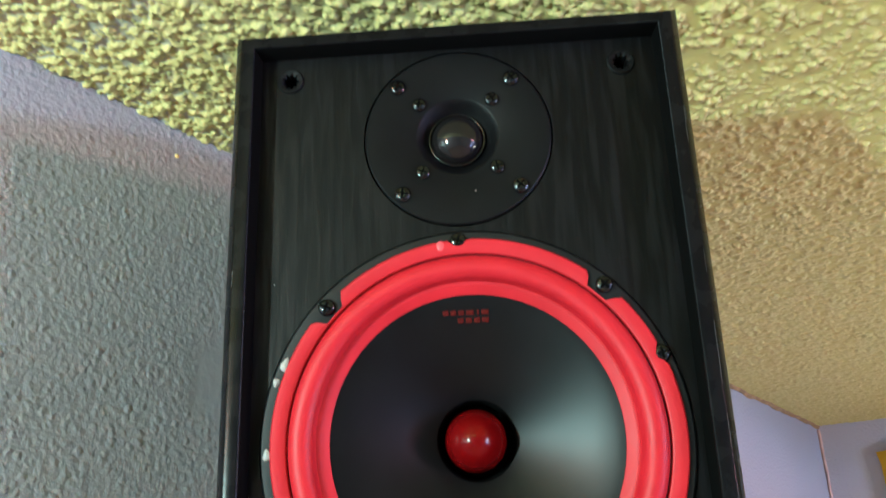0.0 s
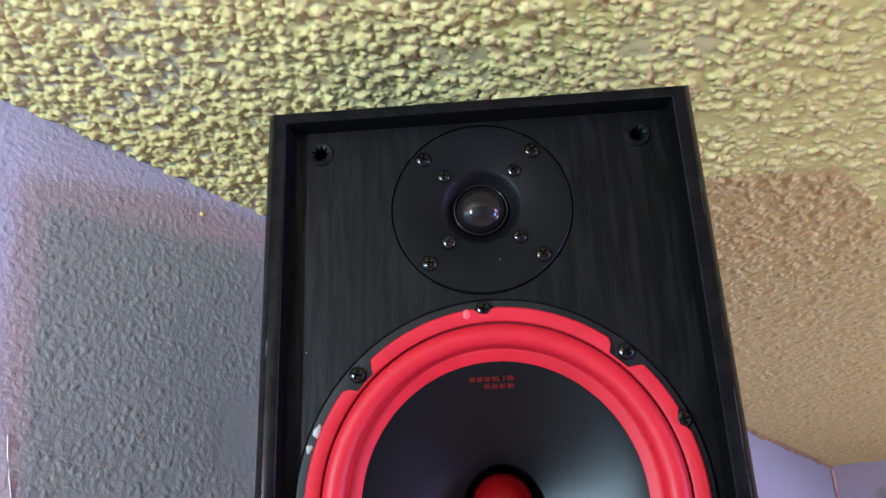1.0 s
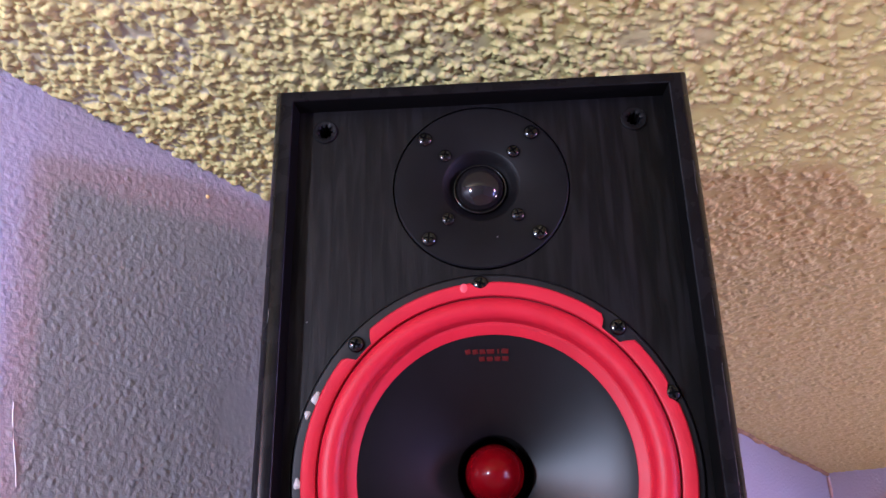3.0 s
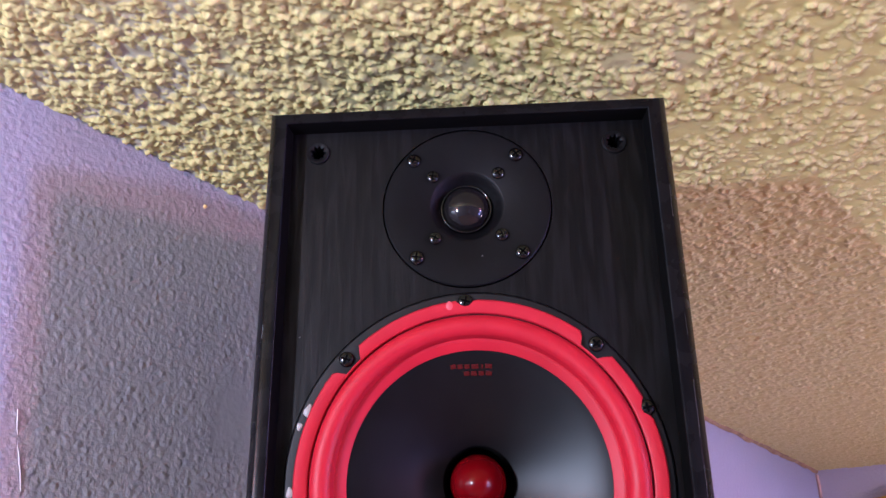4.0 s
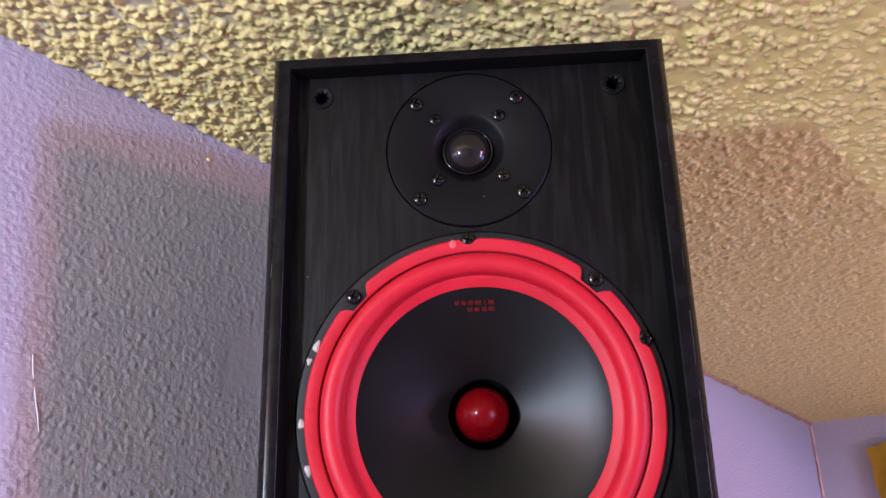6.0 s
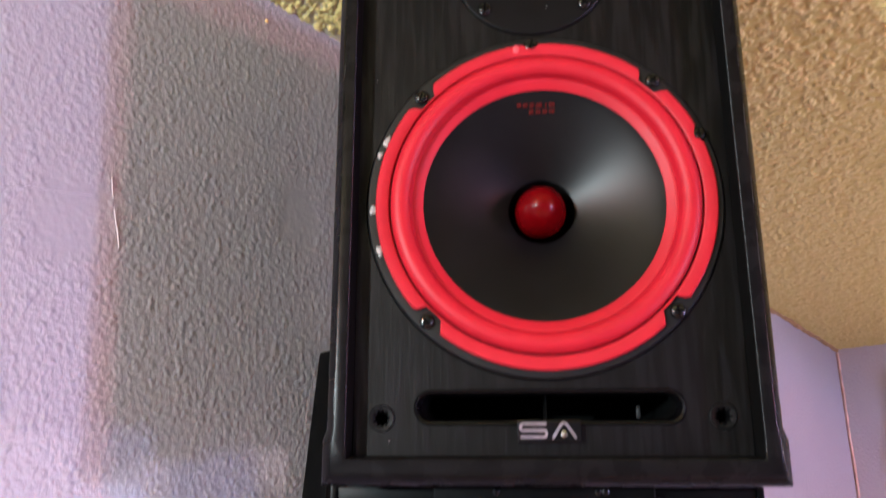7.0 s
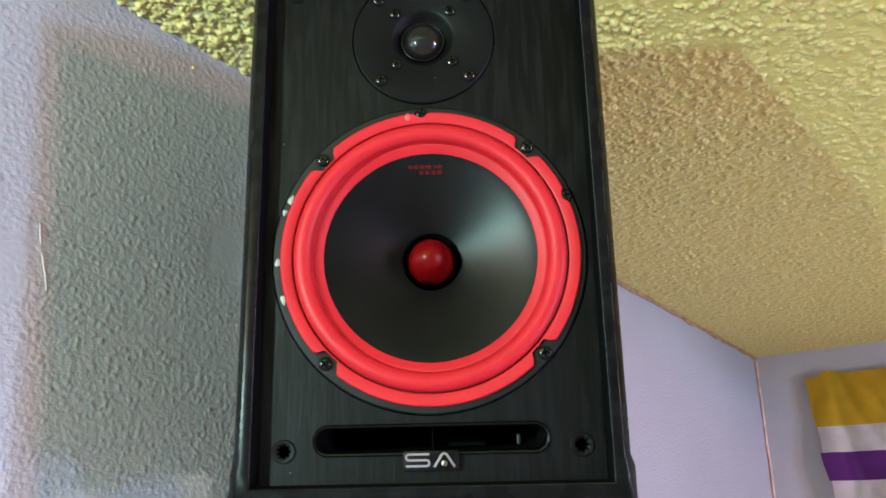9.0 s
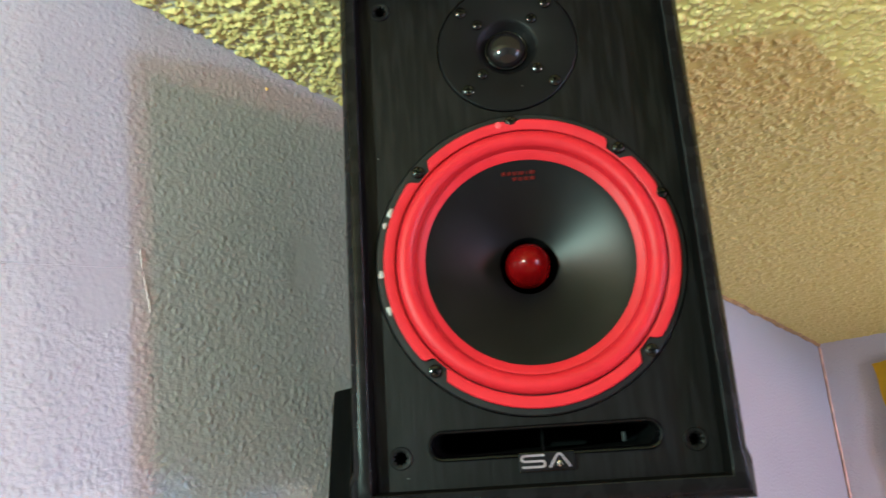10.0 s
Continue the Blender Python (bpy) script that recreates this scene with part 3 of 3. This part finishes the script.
def build_tweeter():
    plate = part("tweeter_plate", lathe([(0.0513, 0.004), (0.0512, -0.0004), (0.0504, -0.0010), (0.0232, -0.0010), (0.0222, -0.0005), (0.0205, 0.0012), (0.0185, 0.0038), (0.0166, 0.0058), (0.0158, 0.0064), (0.0156, 0.010)], TX, TZ, 96), MAT_PLATE, speaker, "round black moulded tweeter faceplate")
    part("dome_ring", lathe([(0.0162, 0.0070)] + arc(0.0152, 0.0050, 0.0009, 0, 180, 10) + [(0.0139, 0.0080)], TX - 0.0006, TZ, 64), MAT_GLOSS, plate, "glossy black ring round the dome")
    part("dome", lathe([(0.0142, 0.0075)] + [(0.0143 * math.cos(radians(a)), 0.0066 - 0.0110 * math.sin(radians(a))) for a in range(6, 90, 7)] + [(0, -0.0044)], TX - 0.0006, TZ, 64), MAT_DOME, plate, "dark shiny tweeter dome")
    lean = radians(1.4)
    for k, (sx, sz) in enumerate(((-1, 1), (1, 1), (-1, -1), (1, -1))):
        for mesh, across, up, turn in ((SCREW_BIG, 0.0318, 0.0319, 20 + 37 * k), (SCREW_SMALL, 0.0202, 0.0202, 8 + 53 * k)):
            x, z = sx * across, sz * up
            screw(mesh, TX + x * math.cos(lean) - z * math.sin(lean), -0.0008, TZ + x * math.sin(lean) + z * math.cos(lean), turn, plate)
    # the thin dark gap round the plate
    part("gap_ring", lathe([(0.0527, 0.002), (0.0511, 0.003)], TX, TZ, 72), MAT_DARK, plate)


def build_inserts():
    for x, z in INSERTS:
        star = lambda r, a: r * (1 + 0.16 * math.cos(9 * a)) if r < 0.0043 else r
        bm = lathe([(0.0076, 0.0002), (0.0075, -0.0010), (0.0070, -0.0014), (0.0050, -0.0012), (0.0041, -0.0004), (0.0040, 0.010)], x, z, 54, star)
        insert = part("grille_socket", bm, MAT_PLATE, speaker, "round black grille peg socket")
        part("socket_bore", lathe([(0.0044, 0.007), (0.0044, 0.014), (0, 0.014)], x, z, 20), MAT_DARK, insert)


def build_port():
    bm = bmesh.new()
    at = lambda hw, hh, y: [(a, y, PZ + c) for a, c in stadium(hw, hh)]
    sweep(bm, [at(0.0768, 0.0103, 0.0005), at(0.0766, 0.0101, -0.0012), at(0.0758, 0.0093, -0.0020), at(0.0746, 0.0081, -0.0016), at(0.0738, 0.0074, 0.0005), at(0.0735, 0.0072, 0.012)])
    port = part("port_flange", bm, MAT_SATIN, speaker, "glossy black slotted port surround", smooth=50)
    bm = bmesh.new()
    tube = sweep(bm, [at(0.0737, 0.0074, 0.010), at(0.0737, 0.0074, 0.11)])
    bm.faces.new(tube[-1])
    part("port_duct", bm, MAT_DARK, port)
    part("port_divider", block(-0.0003, 0.0003, 0.020, 0.06, PZ - 0.0074, PZ + 0.0074), MAT_DARK, port)
    part("port_clip", block(0.0590, 0.0615, 0.060, 0.063, PZ - 0.0060, PZ + 0.0015, 0.0006), MAT_GLINT_TAB, port, "small grey plastic tab inside the port")


def build_badge():
    z0, z1 = -0.2445, -0.2322
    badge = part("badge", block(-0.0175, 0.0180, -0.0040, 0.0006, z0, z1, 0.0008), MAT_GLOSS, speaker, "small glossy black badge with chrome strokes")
    zc, y0, y1 = -0.2378, -0.0049, -0.0038

    def stroke(name, spine, r, label):
        """A flat chrome stroke of even width along a spine of (x, z) points."""
        bm = bmesh.new()
        loops = []
        for k, (x, z) in enumerate(spine):
            (xa, za), (xb, zb) = spine[max(k - 1, 0)], spine[min(k + 1, len(spine) - 1)]
            d = Vector((xb - xa, zb - za)).normalized()
            px, pz = -d.y * r, d.x * r
            loops.append([(x + px, y1, z + pz), (x + px * 0.8, y0, z + pz * 0.8), (x - px * 0.8, y0, z - pz * 0.8), (x - px, y1, z - pz)])
        made = sweep(bm, loops)
        bm.faces.new(made[0])
        bm.faces.new(made[-1])
        part(name, bm, MAT_CHROME, badge, label, smooth=40)

    bend = 0.0018
    left, right, step = -0.0158, -0.0012, 0.0036
    spine = [(right, zc + step)]
    spine += [(left + bend - bend * math.sin(radians(a)), zc + step / 2 + step / 2 * math.cos(radians(a))) for a in range(0, 181, 20)]
    spine += [(right - bend + bend * math.sin(radians(a)), zc - step / 2 + step / 2 * math.cos(radians(a))) for a in range(0, 181, 20)]
    stroke("chrome_letter", spine + [(left, zc - step)], 0.0009, "chrome letter S")
    stroke("chrome_letter", [(0.0020, zc - 0.0043), (0.0066, zc + 0.0029), (0.0077, zc + 0.0039), (0.0091, zc + 0.0039), (0.0102, zc + 0.0029), (0.0150, zc - 0.0043)], 0.0009, "chrome letter A")
    part("chrome_dot", lathe([(0.0017, y1), (0.0017, y0), (0.0013, y0 - 0.0001), (0.0011, y1), (0.0007, y1), (0.0006, y0), (0, y0 - 0.0002)], 0.0084, zc - 0.0022, 20), MAT_CHROME, badge)


def build_dust():
    for x, y, z, r in ((-0.1010, -0.0002, -0.0200, 0.00035), (-0.0905, -0.0002, -0.2440, 0.00035), (0.0078, -0.0011, 0.0262, 0.0004), (-0.0988, -0.0002, 0.0952, 0.0003)):
        part("dust_speck", speck(x, y, z, r), MAT_GLUE, speaker, "tiny pale dust speck")


def build_edge_glints():
    """Short pale lines that draw the highlight along the edge of the moulding."""
    jitter = random.Random(23)
    for side, spans in ((1, ((0.062, 0.020), (-0.016, 0.012), (-0.052, 0.030), (-0.096, 0.016), (-0.128, 0.026), (-0.186, 0.020))), (-1, ((-0.015, 0.008), (-0.205, 0.024)))):
        for top, tall in spans:
            pts = [(side * (HW + 0.0012 * (TOP - top + tall * k / 5) / (TOP - LOW) - 0.0056 + jitter.uniform(-0.0002, 0.0002)), -0.01395, top - tall * k / 5) for k in range(6)]
            part("edge_glint", rope(bmesh.new(), pts, jitter.uniform(0.00014, 0.00024), 5), MAT_GLINT_TAB, speaker, "pale line drawn as a glint on the black moulding")


def speck(x, y, z, r):
    bm = lathe([(r, 0.0002), (r * 0.7, -0.0001), (0, -0.0002)], x, z, 8)
    bm.transform(Matrix.Translation((0, y, 0)))
    return bm


build_cabinet()
build_dust()
build_edge_glints()
build_baffle()
build_woofer()
build_tweeter()
build_inserts()
build_port()
build_badge()


# ---- the wall bracket ----
def build_bracket():
    mount = thing("speaker_bracket", HANG, "black steel wall bracket with a clamping tray under the loudspeaker", "wall bracket")
    inv = HANG.inverted()
    part("tray_bar", block(-0.1300, 0.0, 0.040, 0.066, LOW - 0.0205, LOW - 0.0045, 0.0012), MAT_STEEL, mount, "sliding black steel tray arm")
    part("tray_bar", block(0.0, 0.1245, 0.040, 0.066, LOW - 0.0205, LOW - 0.0045, 0.0012), MAT_STEEL, mount, "sliding black steel tray arm")
    for side in (-1, 1):
        end = 0.1245 if side > 0 else 0.1310
        part("end_lip", block(side * end - 0.002, side * end + 0.002, 0.038, 0.068, LOW - 0.0215, LOW - 0.0035, 0.001), MAT_STEEL, mount)
        part("pad", block(min(side * 0.124, side * 0.098), max(side * 0.124, side * 0.098), 0.042, 0.064, LOW - 0.0046, LOW - 0.0004, 0.001), MAT_PAD, mount, "black foam pad")
    sleeve = part("sleeve", block(-0.0690, 0.0625, 0.030, 0.11, LOW - 0.0215, LOW - 0.0015, 0.0022, segments=3), MAT_STEEL, mount, "wide black steel sleeve")
    for x in (-0.0305, 0.0290, 0.0335):
        screw(SCREW_SMALL, x, 0.0298, LOW - 0.0060, 30, sleeve).scale = (0.55, 0.55, 0.55)
    # torn rubber liner that peeps out under the front edge
    ragged = random.Random(11)
    for side in (-1, 1):
        bm = bmesh.new()
        front, back = [], []
        for k in range(15):
            x = side * (0.092 + 0.034 * k / 14)
            drop = 0.0012 + 0.0016 * ragged.random() * (1 if 2 < k < 12 else 0.3)
            front.append((bm.verts.new((x, 0.022 + 0.004 * ragged.random(), LOW - 0.0003)), bm.verts.new((x, 0.022 + 0.004 * ragged.random(), LOW - drop))))
            back.append((bm.verts.new((x, 0.040, LOW - 0.0003)), bm.verts.new((x, 0.040, LOW - 0.0030))))
        for k in range(14):
            f0, f1, b0, b1 = front[k], front[k + 1], back[k], back[k + 1]
            bm.faces.new((f0[0], f1[0], f1[1], f0[1]))
            bm.faces.new((f0[1], f1[1], b1[1], b0[1]))
            bm.faces.new((b0[1], b1[1], b1[0], b0[0]))
            bm.faces.new((b0[0], b1[0], f1[0], f0[0]))
        part("liner", bm, MAT_PAD, mount, "torn black rubber liner")
    # knuckle and post beneath the tray
    knuckle = block(-0.041, -0.009, 0.075, 0.125, LOW - 0.066, LOW - 0.0215)
    for vert in knuckle.verts:
        if vert.co.z < LOW - 0.05:
            vert.co.x = -0.015 + (vert.co.x + 0.025) * 0.25
    bmesh.ops.bevel(knuckle, geom=knuckle.edges[:], offset=0.002, segments=2, profile=0.6, affect="EDGES")
    part("knuckle", knuckle, MAT_STEEL, mount, "tapered steel knuckle")
    part("post", cylinder_post(), MAT_STEEL, mount, "round black pivot post")
    # arm and wall plate keep to the room's own axes
    arm = block(-0.277, -0.075, 0.095, 0.135, 1.872, 1.9262, 0.003, turn=Matrix.Translation((-0.08, 0, 1.92)) @ Matrix.Rotation(radians(-2.6), 4, "Y") @ Matrix.Translation((0.08, 0, -1.92)))
    arm.transform(inv)
    part("arm", arm, MAT_STEEL, mount, "level black steel arm")
    plate = block(WALL_X, -0.277, 0.082, 0.149, 1.74, 2.066, 0.004)
    plate.transform(inv)
    part("wall_plate", plate, MAT_STEEL, mount, "tall black plate screwed to the wall")


def cylinder_post():
    bm = lathe([(0.0, 0.0), (0.0240, 0.0), (0.0250, 0.001), (0.0250, 0.110), (0.0240, 0.111), (0.0, 0.111)], seg=48)
    bm.transform(Matrix.Translation((0.008, 0.100, LOW - 0.0215)) @ Matrix.Rotation(radians(-90), 4, "X"))
    return bm


build_bracket()
